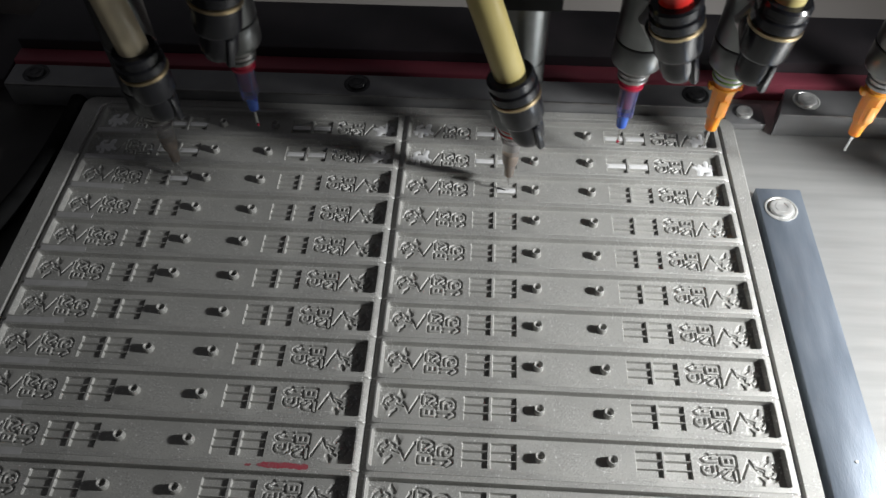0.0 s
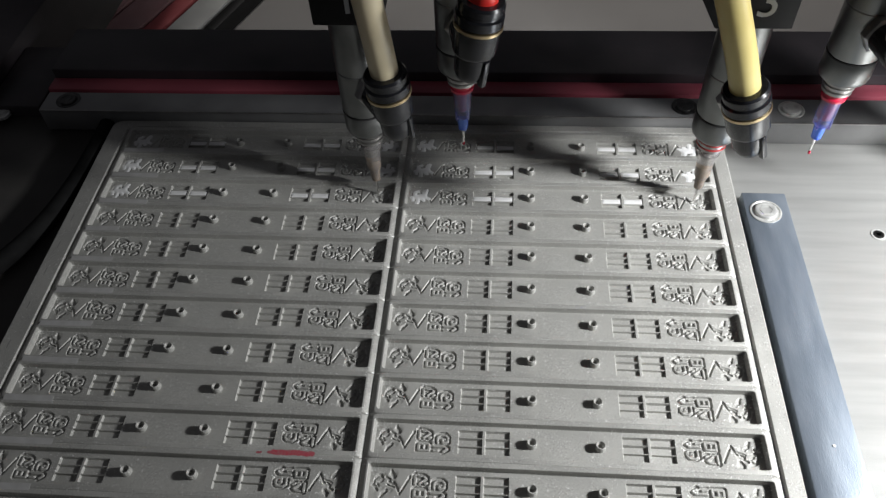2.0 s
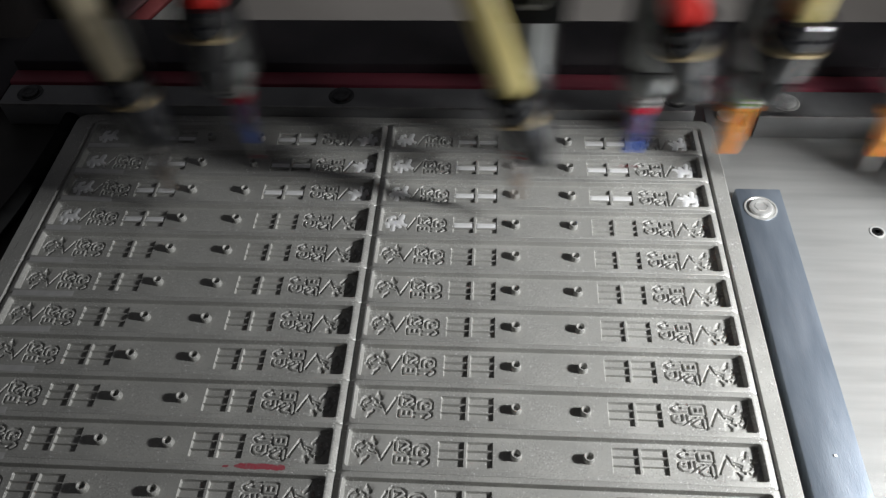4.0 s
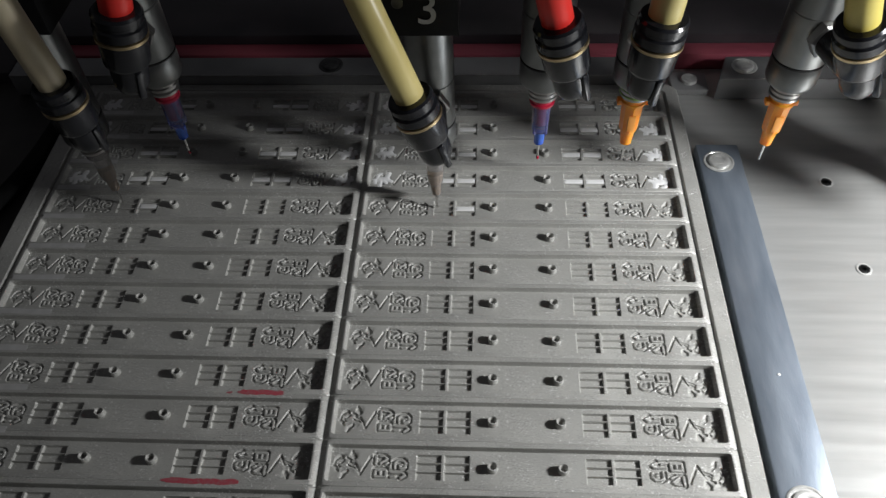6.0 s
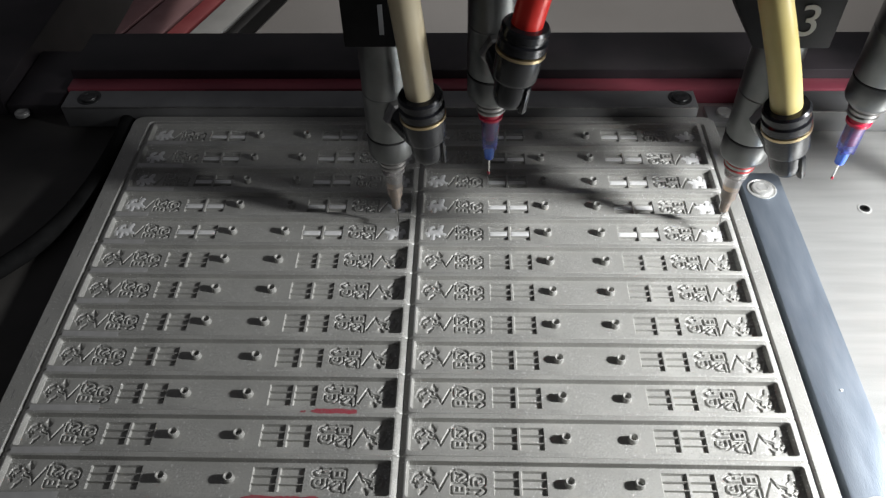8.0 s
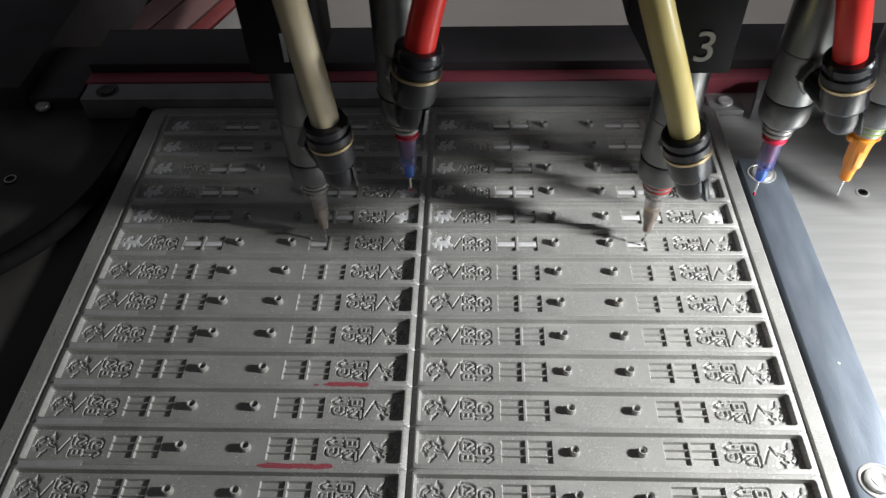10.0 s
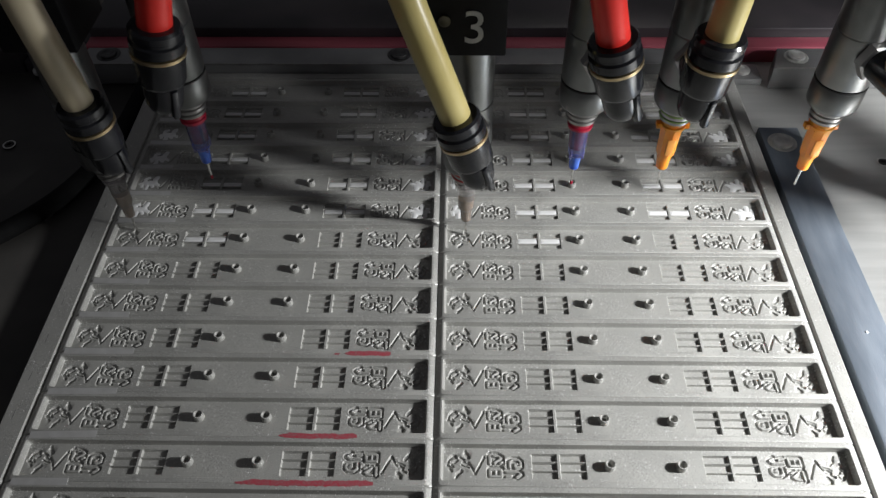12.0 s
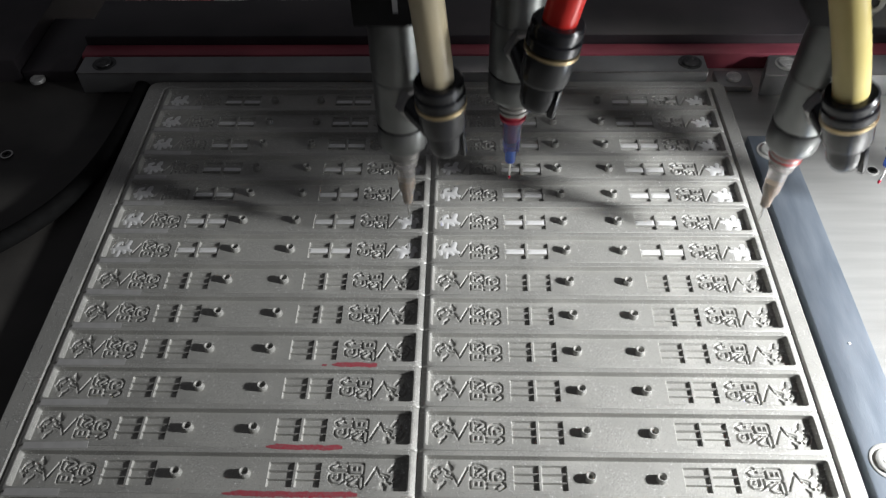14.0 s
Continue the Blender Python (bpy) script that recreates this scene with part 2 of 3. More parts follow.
# sunk strokes of the figure, each with its half width
FIGURE_POCKETS = [
    ([(1.15, 4.0), (1.5, 3.2)], 0.30), ([(1.3, 3.2), (1.9, 2.4)], 0.62), ([(-3.3, 0.1), (-3.0, 1.5)], 0.30), ([(-2.9, 1.7), (-2.0, 2.6), (-1.4, 2.7)], 0.40),
    ([(-1.7, 2.7), (-1.2, 2.1)], 0.32), ([(-3.5, -0.1), (-2.6, -0.6)], 0.42), ([(-2.8, -0.9), (-2.2, -1.5)], 0.30), ([(-1.2, -3.4), (-0.8, -2.7)], 0.26), ([(-0.8, -2.4), (0.2, -1.5)], 0.50),
    ([(-0.2, 2.1), (0.9, 1.6)], 0.30), ([(0.7, 0.9), (1.5, 0.4)], 0.42), ([(1.9, 0.7), (2.6, 0.0)], 0.34), ([(0.2, 0.2), (1.1, -0.3), (2.2, -0.5)], 0.22), ([(-1.7, 0.8), (-0.9, 1.3)], 0.30), ([(-2.3, 0.2), (-1.9, -0.4)], 0.26),
]
# raised strokes of the four signs in the square mark, each standing in a narrow sunk outline
SIGN_STROKES = [
    [(-4.1, 0.75), (-4.1, 2.9)], [(-3.2, 2.85), (-1.9, 2.75), (-1.2, 2.2), (-2.9, 0.9)], [(-1.0, 1.1), (-1.5, 0.8)],
    [(1.0, -0.35), (0.9, 1.2), (1.7, 1.75), (3.1, 1.75), (3.75, 1.1), (3.7, -0.1), (2.4, -0.4), (2.3, 0.5), (2.9, 0.6)],
    [(-4.1, -0.95), (-1.3, -0.95), (-1.2, -2.75), (-4.1, -2.75), (-4.1, -0.95)], [(-2.65, -0.95), (-2.65, -2.75)],
    [(0.1, -1.6), (3.0, -1.6), (3.7, -2.2), (2.6, -2.9)], [(0.0, -2.75), (1.2, -2.6)],
]


def relief(u, v):
    """Depth below the cavity floor in millimetres, for one half of a label; u runs from the outer end to the middle."""
    depth = np.zeros(u.shape)

    def sink(field, deep, soft=0.22):
        np.maximum(depth, deep * np.clip(0.5 - field / soft, 0, 1), out=depth)

    fu = u - 4.5
    sink(figure_field(fu, v) - 0.1, 0.14, 0.7)
    for line, r in FIGURE_POCKETS:
        sink(strokes(fu, v, [line], r), 0.54)
    sink(strokes(u, v, [[(8.2, -2.3), (10.5, 2.3)], [(8.2, -2.3), (7.2, -0.2)]], 0.27), 0.46)
    sink(np.hypot(u - 10.55, v - 2.35) - 0.42, 0.46)
    signs = strokes(u - 16.1, v, SIGN_STROKES, 0.0)
    sink(np.abs(signs - 0.60) - 0.27, 0.54, 0.2)
    for x0 in (22.75, 30.05):
        for k in (-1, 0, 1):
            field = np.maximum(np.abs(u - x0 - 3.2) - 3.2, np.abs(v - k * 2.36) - 0.98)
            sink(field, 0.84, 0.16)
    return depth


def relief_grid(half, step=0.15):
    """A strip of the cavity floor with its engraving; half is -1 for one end and 1 for the other, turned by half a circle."""
    us = np.linspace(0.0, 38.0, int(38 / step))
    vs = np.linspace(-5.0, 5.0, int(10 / step))
    u, v = np.meshgrid(us, vs, indexing="ij")
    z = -2.0 - relief(u, v)
    x, y = (u - 51.6), v.copy()
    if half > 0:
        x, y = -x, -y
    co = np.stack([x, y, z], -1).reshape(-1, 3) / 1000
    n, m = len(us), len(vs)
    i = np.arange(n * m).reshape(n, m)
    faces = np.stack([i[:-1, :-1], i[1:, :-1], i[1:, 1:], i[:-1, 1:]], -1).reshape(-1, 4)
    return co, faces


def cavity_mesh():
    """One label cavity: chamfered outside, narrow rim, inner walls, engraved floor."""
    bm = bmesh.new()
    loops = [rounded_loop(0.0542, 0.0065, 0.0005, -0.0011), rounded_loop(0.0538, 0.00642, 0.0006, -0.0008), rounded_loop(0.05270, 0.00632, 0.0010, -0.00006), rounded_loop(0.05250, 0.00615, 0.0010, 0.0), rounded_loop(0.05215, 0.00512, 0.0008, 0.0), rounded_loop(0.05200, 0.00500, 0.0007, -0.00012), rounded_loop(0.05165, 0.00488, 0.0005, FLOOR + 0.0002), rounded_loop(0.0515, 0.00478, 0.0004, FLOOR)]
    loops = [lp[:6] + [(0.0505, lp[5][1], lp[5][2]), (-0.0505, lp[5][1], lp[5][2])] + lp[6:18] + [(-0.0505, lp[17][1], lp[17][2]), (0.0505, lp[17][1], lp[17][2])] + lp[18:] for lp in loops]
    # along the long sides neighbours meet in a shallow seam, at the ends in a deep groove
    for k, shallow in ((0, -0.00007), (1, -0.00004), (2, -0.00002)):
        loops[k] = [(x, y, z if abs(x) > 0.0512 else shallow) for x, y, z in loops[k]]
    rings = [[bm.verts.new(p) for p in loop] for loop in loops]
    for a, b in zip(rings, rings[1:]):
        n = len(a)
        for i in range(n):
            bm.faces.new((a[i], a[(i + 1) % n], b[(i + 1) % n], b[i]))
    # the plain floor between the engraved ends
    q = [bm.verts.new(p) for p in ((-0.0136, -0.005, FLOOR), (0.0136, -0.005, FLOOR), (0.0136, 0.005, FLOOR), (-0.0136, 0.005, FLOOR))]
    bm.faces.new(q)
    me = bpy.data.meshes.new("cavity")
    base = bpy.data.meshes.new("base")
    bm.to_mesh(base)
    bm.free()
    verts = np.empty(len(base.vertices) * 3)
    base.vertices.foreach_get("co", verts)
    verts = verts.reshape(-1, 3)
    faces = [tuple(p.vertices) for p in base.polygons]
    allv, allf = [verts], faces
    count = len(verts)
    for half in (-1, 1):
        co, fs = relief_grid(half)
        allv.append(co)
        allf = allf + [tuple(int(k) + count for k in f) for f in fs]
        count += len(co)
    me.from_pydata(np.concatenate(allv).tolist(), [], allf)
    me.update()
    me.polygons.foreach_set("use_smooth", [True] * len(me.polygons))
    me.set_sharp_from_angle(angle=radians(38))
    me.materials.append(M["mold"])
    bpy.data.meshes.remove(base)
    return me


def fill_mesh(name, mask_field, u0, u1, v0, v1, top, step=0.2):
    """A blob of paste: the cells inside a field, domed slightly, with sides."""
    us = np.arange(u0, u1, step)
    vs = np.arange(v0, v1, step)
    bm = bmesh.new()
    cache = {}

    def vert(i, j, low):
        key = (i, j, low)
        if key not in cache:
            d = float(mask_field(np.array([[us[0] + i * step]]), np.array([[vs[0] + j * step]]))[0, 0])
            lift = 0.16 * min(1.0, max(0.0, -d / 0.6))
            cache[key] = bm.verts.new(((us[0] + i * step) / 1000, (vs[0] + j * step) / 1000, -0.0006 if low else top / 1000 + lift / 1000))
        return cache[key]

    cu, cv = np.meshgrid(us + step / 2, vs + step / 2, indexing="ij")
    inside = mask_field(cu, cv) < 0.05
    n, m = inside.shape
    for i in range(n):
        for j in range(m):
            if not inside[i, j]:
                continue
            bm.faces.new((vert(i, j, 0), vert(i + 1, j, 0), vert(i + 1, j + 1, 0), vert(i, j + 1, 0)))
            for di, dj, a, b in ((-1, 0, (i, j + 1), (i, j)), (1, 0, (i + 1, j), (i + 1, j + 1)), (0, -1, (i, j), (i + 1, j)), (0, 1, (i + 1, j + 1), (i, j + 1))):
                p, q = i + di, j + dj
                if not (0 <= p < n and 0 <= q < m and inside[p, q]):
                    bm.faces.new((vert(*a, 0), vert(*a, 1), vert(*b, 1), vert(*b, 0)))
    bmesh.ops.recalc_face_normals(bm, faces=bm.faces)
    return mesh_of(bm, name, M["paste"], True, 60)


def build_mold():
    mold = tagged(new("label_mold"), "grey blasted metal mold with rows of engraved label cavities", "mold")
    # base plate: border with a recess in which the cavities lie
    bm = bmesh.new()
    cy = -0.0065 - ROW * (ROWS - 1) / 2 - 0.0065
    hy = ROW * ROWS / 2
    y_far, y_near = -0.0024, -ROW * ROWS - 0.0185

    def loop(x0, x1, y0, y1, r, z):
        hx, hyy = (x1 - x0) / 2, (y1 - y0) / 2
        return [bm.verts.new((p[0] + (x0 + x1) / 2, p[1] + (y0 + y1) / 2, p[2])) for p in rounded_loop(hx, hyy, r, z)]

    rings = [loop(-0.1155, 0.1137, y_near, y_far, 0.004, -0.0085), loop(-0.1155, 0.1137, y_near, y_far, 0.004, -0.0006), loop(-0.1151, 0.1133, y_near + 0.0004, y_far - 0.0004, 0.0038, -0.0002), loop(-0.1090, 0.1092, cy - hy - 0.0008, cy + hy + 0.0008, 0.0022, -0.0002), loop(-0.1084, 0.1086, cy - hy - 0.0001, cy + hy + 0.0001, 0.0020, -0.0012), loop(-0.1083, 0.1085, cy - hy, cy + hy, 0.0020, -0.0060)]
    for a, b in zip(rings, rings[1:]):
        n = len(a)
        for i in range(n):
            bm.faces.new((a[i], a[(i + 1) % n], b[(i + 1) % n], b[i]))
    bm.faces.new(rings[-1])
    bm.faces.new(rings[0][::-1])
    part("base_plate", bm, M["mold"], mold)
    me = cavity_mesh()
    peg_bm = lathe([(0.00150, FLOOR - 0.0003), (0.00147, FLOOR + 0.0001), (0.00138, FLOOR + 0.0007), (0.00134, -0.00016), (0.00128, -0.00006), (0.00108, -0.00006), (0.00096, -0.00022), (0.00064, -0.0010), (0.00052, -0.0015)], 20)
    peg_me = mesh_of(peg_bm, "peg", M["mold"])
    for i in range(1, ROWS + 1):
        for cx in COLUMNS:
            cav = new("cavity", me)
            cav.parent = mold
            cav.location = (cx, -ROW * i, 0)
            for px in (-0.0091, 0.0091):
                peg = new("peg", peg_me)
                peg.parent = cav
                peg.location = (px, 0, 0)
    return mold


mold = build_mold()

BAR_FILL = fill_mesh("bar_fill", lambda u, v: np.maximum(np.abs(u) - 3.1, np.abs(v) - 0.95), -3.3, 3.3, -1.2, 1.2, 0.0)
FIG_FILL = fill_mesh("figure_fill", lambda u, v: figure_field(u, v) - 0.1, -4.6, 4.4, -4.6, 4.6, 0.0)
PERIOD = 2.87         # seconds for one row of cavities
FIRST = 3             # the row that is being filled at the start
# along the cavity: place of a fill from the cavity's middle, its mesh, turned or not, and when it is laid in the period
FILLS = [(-0.01835, BAR_FILL, 0, 0.06), (-0.02565, BAR_FILL, 0, 0.30), (-0.0471, FIG_FILL, 0, 0.75), (0.01835, BAR_FILL, 180, 1.35), (0.02565, BAR_FILL, 180, 1.58), (0.0471, FIG_FILL, 180, 2.0)]
pending_fills = []


def build_fills():
    for row in range(1, 8):
        for cx in COLUMNS:
            for dx, me, turn, phase in FILLS:
                ob = new("paste_fill", me)
                ob.parent = mold
                high = FLOOR - (0.0003 if me == BAR_FILL else 0.00006)
                m = pose(cx + dx, -ROW * row, high, 0, 0, turn)
                ob.matrix_basis = m
                if row >= FIRST:
                    pending_fills.append((ob, m, phase + PERIOD * (row - FIRST)))


build_fills()

# paler rubbed strips on the ribs at one end, and short tool marks on the border
rnd = random.Random(12)
for row in range(1, ROWS + 1):
    long = rnd.uniform(0.010, 0.021)
    bm = box(-0.1060, -0.1060 + long, -ROW * (row + 0.5) - 0.0009, -ROW * (row + 0.5) + 0.0010, -0.0006, 0.00003, 0.00002, 1)
    for v in bm.verts:
        v.co.y += 0.00025 * math.sin(v.co.x * 900 + row)
    part("rubbed_strip", bm, M["rubbed"], mold, "paler rubbed strip on the rib")
    if row > 3:
        y = -ROW * row + rnd.uniform(-0.002, 0.002)
        bm = box(-0.1128, -0.1126, y - 0.0014, y + 0.0014, -0.0008, -0.00016, 0.00003, 1)
        part("tool_mark", bm, M["scratch"], mold, "short dark tool mark on the border")

# ---------------------------------------------------------------- table, rail, bars
TABLE_Z = -0.0060


def socket_screw(head_r, mat, label, x, y, z, recess=True, group="socket screws"):
    """A button head with a hexagon socket, in a round counterbore lined with bright metal."""
    root = tagged(new("socket_screw"), label, "screw", group)
    root.location = (x, y, z)
    if recess:
        bm = lathe([(head_r * 1.42, 0.00005), (head_r * 1.42, 0.00022), (head_r * 1.36, 0.0003), (head_r * 1.28, 0.0003), (head_r * 1.22, 0.0001), (head_r * 1.2, 0.00005)], 40)
        part("rim", bm, mat, root)
    bm = lathe([(head_r * 1.0, -0.0004), (head_r * 1.0, 0.0007), (head_r * 0.96, 0.00095), (head_r * 0.88, 0.00105), (head_r * 0.64, 0.00105), (head_r * 0.60, 0.00098)], 36)
    part("head", bm, mat, root)
    ring = lathe([(head_r * 0.62, 0.00095), (head_r * 0.62, 0.00112), (head_r * 0.56, 0.00112), (head_r * 0.50, 0.0003)], 6)
    part("socket", ring, mat, root)
    part("socket_floor", lathe([(head_r * 0.40, 0.00032), (head_r * 0.38, 0.00036)], 6), M["hole"], root)
    if recess:
        bm = lathe([(head_r * 1.25, 0.00002), (head_r * 1.25, 0.00006)], 36)
        part("counterbore", bm, mat, root)
    return root


thing("side_plate", box(-0.6, -0.1105, -0.6, 0.0146, TABLE_Z - 0.012, TABLE_Z - 0.0004, 0.0008), M["side_plate"], "dark grey machine plate beside the mold", "plate", kind="structure")
table = thing("table_top", box(-0.1100, 0.7, -0.6, 0.0146, TABLE_Z - 0.012, TABLE_Z, 0.0008), M["table"], "brushed aluminium machine table under the mold", "table", kind="structure")

rail = thing("back_rail", box(-0.1450, 0.1075, -0.0022, 0.0090, TABLE_Z, 0.0040, 0.0005), M["rail"], "dark grey steel stop rail behind the mold", "rail")
bm = box(0.1285, 0.42, -0.0045, 0.0090, TABLE_Z, 0.0040, 0.0005)
for v in bm.verts:
    if v.co.x < 0.2:
        v.co.x += max(0.0, v.co.y + 0.0045) * 0.35
part("worn_edge", box(-0.1440, 0.1065, -0.00245, -0.0017, 0.0034, 0.00412, 0.00025), M["nut"], rail, "bright worn front edge")
side_block = thing("side_rail", bm, M["rail"], "dark grey steel rail block with a slanted end", "rail")
part("worn_edge", box(0.1295, 0.419, -0.00475, -0.0040, 0.0034, 0.00412, 0.00025), M["nut"], side_block, "bright worn front edge")
bm = box(0.1158, 0.1302, -0.30, -0.0352, TABLE_Z, -0.0003, 0.0005)
clamp_bar = thing("clamp_bar", bm, M["bar"], "blue-grey steel clamping bar along the mold", "bar")
part("paint_speck", lathe([(0.0004, -0.00036), (0.0004, -0.0001), (0.00025, -0.00004)], 12, m=pose(0.1236, -0.1273, 0)), M["paste"], clamp_bar, "white paint speck")
for x in (-0.1352, -0.0180, 0.1012):
    socket_screw(0.0033, M["dark_screw"], "dark socket screw sunk into the steel rail", x, 0.0040, 0.0040)
socket_screw(0.0033, M["screw"], "steel socket screw sunk into the rail block", 0.1390, 0.0028, 0.0040)
for y in (-0.0440, -0.1640):
    socket_screw(0.0036, M["screw"], "bright steel socket screw in the clamping bar", 0.1222, y, -0.0003)
socket_screw(0.0030, M["screw"], "bright steel screw on the table beside the rail", 0.1200, 0.0035, TABLE_Z + 0.0030, recess=False)
tagged(thing("screw_tab", box(0.1130, 0.1268, -0.0020, 0.0088, TABLE_Z, TABLE_Z + 0.0028, 0.0004), M["rail"], "small grey metal tab beside the rail", "tab"))
socket_screw(0.0030, M["screw"], "steel screw on the dark table edge", -0.1660, 0.0040, TABLE_Z + 0.0020, recess=False)


def table_hole(x, y):
    root = tagged(new("threaded_hole"), "threaded hole in the metal table", "hole", "threaded holes")
    root.location = (x, y, TABLE_Z)
    part("rim", lathe([(0.0024, 0.0001), (0.0024, 0.00022), (0.0022, 0.00028), (0.0018, 0.00022)], 28), M["screw"], root)
    bore = part("bore", lathe([(0.00175, 0.00022), (0.00174, 0.00031)], 24), M["hole"], root)
    for k in range(3):
        r = 0.0015 - 0.0003 * k
        part("thread", lathe([(r, 0.00031), (r, 0.00036 + 0.00001 * k), (r - 0.00012, 0.00036 + 0.00001 * k), (r - 0.00014, 0.00031)], 20), M["dark_screw"], bore)


table_hole(0.1590, -0.0480)
table_hole(-0.1625, -0.0400)
table_hole(0.1607, -0.0857)

bm = tube(bezier((-0.1195, 0.004, -0.0030), (-0.1185, -0.042, -0.0030), (-0.122, -0.066, -0.0030), (-0.145, -0.088, -0.0030), 18) + bezier((-0.149, -0.0915, -0.0030), (-0.165, -0.104, -0.0030), (-0.19, -0.116, -0.0030), (-0.25, -0.135, -0.0030), 10), 0.0032, 16)
thing("cable", bm, M["rubber"], "black rubber cable lying on the table", "cable")

# red painted edge, dark cross beam and side beam behind the rail
thing("red_edge_strip", box(-0.150, 0.45, 0.0150, 0.0226, TABLE_Z - 0.012, 0.0006, 0.0008), M["red_strip"], "red painted edge strip behind the rail", "strip", kind="structure")
thing("cross_beam", box(-0.150, 0.60, 0.0228, 0.0515, TABLE_Z - 0.030, 0.0045, 0.0010), M["beam"], "black painted steel cross beam", "beam", kind="structure")
bm = box(-0.215, -0.1735, 0.006, 0.60, TABLE_Z - 0.030, 0.0045, 0.0010)
thing("side_beam", bm, M["beam"], "black painted steel side beam", "beam", kind="structure")
thing("corner_plate", box(-0.1730, -0.1505, 0.006, 0.046, TABLE_Z - 0.014, -0.0010, 0.0010), M["beam"], "dark steel corner plate between the beams", "plate", kind="structure")

# what lies lower behind the machine table
thing("lower_floor", box(-1.2, 1.4, 0.057, 1.6, -0.125, -0.105, 0.001), M["casing"], "beige machine base behind the table", "base", kind="structure")


def sheet(x, w, mat, label, lean=0.05):
    bm = box(-w / 2, w / 2, 0.16, 0.75, 0.0, 0.012, 0.002)
    for v in bm.verts:
        v.co.x += (v.co.y - 0.22) * lean
        v.co.z += 0.0015 * math.sin(v.co.y * 40)
    ob = thing("folded_sheet", bm, mat, label, "sheet", "sheets behind the machine")
    ob.location = (x, 0.03, -0.105)


sheet(-0.315, 0.160, M["cloth_black"], "black sheet lying behind the machine", 0.35)
sheet(-0.225, 0.022, M["cloth_pink"], "faded grey-pink sheet behind the machine", 0.35)
sheet(-0.198, 0.026, M["cloth_pink"], "faded pink sheet behind the machine", 0.35)
sheet(-0.176, 0.014, M["cloth_red"], "red sheet lying behind the machine", 0.35)
sheet(-0.156, 0.022, M["cloth_white"], "white sheet lying behind the machine", 0.35)
sheet(-0.138, 0.009, M["cloth_black"], "narrow black sheet behind the machine", 0.35)

# red marker strokes on ribs of the mold


def marker_stroke(x0, x1, y, seed, wide=1.0):
    """Ink rubbed over the rib: a ragged thin film with a few gaps."""
    rnd = random.Random(seed)
    bm = bmesh.new()
    n = int((x1 - x0) / 0.00022)
    drift = 0.0
    lip = []
    for i in range(n + 1):
        share = i / n
        edge = min(1.0, 6 * share + 0.25, 9 * (1 - share) + 0.5)
        drift = 0.8 * drift + rnd.uniform(-0.0001, 0.0001)
        w = 0.00082 * edge * wide
        lip.append((x0 + (x1 - x0) * share, y + w * rnd.uniform(0.78, 1.0) + drift, y - w * rnd.uniform(0.78, 1.0) + drift))
    for i in range(n):
        a, b = lip[i], lip[i + 1]
        vs = [bm.verts.new((p, q, z)) for p, q, z in ((a[0], a[2], 0.00005), (b[0], b[2], 0.00005), (b[0], b[1], 0.00005), (a[0], a[1], 0.00005))]
        bm.faces.new(vs)
    bmesh.ops.remove_doubles(bm, verts=bm.verts, dist=1e-6)
    geo = bmesh.ops.extrude_face_region(bm, geom=bm.faces[:])
    for g in geo["geom"]:
        if isinstance(g, bmesh.types.BMVert):
            g.co.z -= 0.0004
    bmesh.ops.recalc_face_normals(bm, faces=bm.faces)
    part("marker_stroke", bm, M["marker"], mold, "red marker stroke on the rib", smooth=False)


marker_stroke(-0.0288, -0.0272, -0.1365, 4, 0.4)
marker_stroke(-0.0258, -0.0128, -0.1363, 1)
marker_stroke(-0.0405, -0.0200, -0.1622, 2)
marker_stroke(-0.0495, -0.0148, -0.1752, 3)

# all that rides on the moving table
ON_TABLE = [ob for ob in scene.objects if ob.parent is None and ob.type in ("MESH", "EMPTY") and ob.name.split(".")[0] not in ("lower_floor", "folded_sheet")]

# ---------------------------------------------------------------- dispensing nozzles


def numeral(text, parent, x, y, z, size):
    cu = bpy.data.curves.new("numeral", "FONT")
    cu.body = text
    cu.size = size
    cu.extrude = 0.0001
    cu.align_x, cu.align_y = "CENTER", "CENTER"
    tmp = new("numeral", cu)
    dg = bpy.context.evaluated_depsgraph_get()
    me = bpy.data.meshes.new_from_object(tmp.evaluated_get(dg))
    bpy.data.objects.remove(tmp)
    me.materials.clear()
    me.materials.append(M["numeral"])
    ob = new("numeral", me)
    ob.parent = parent
    ob.matrix_basis = pose(x, y, z, 90, 0, 0)
    return tagged(ob, "pale painted numeral " + text)


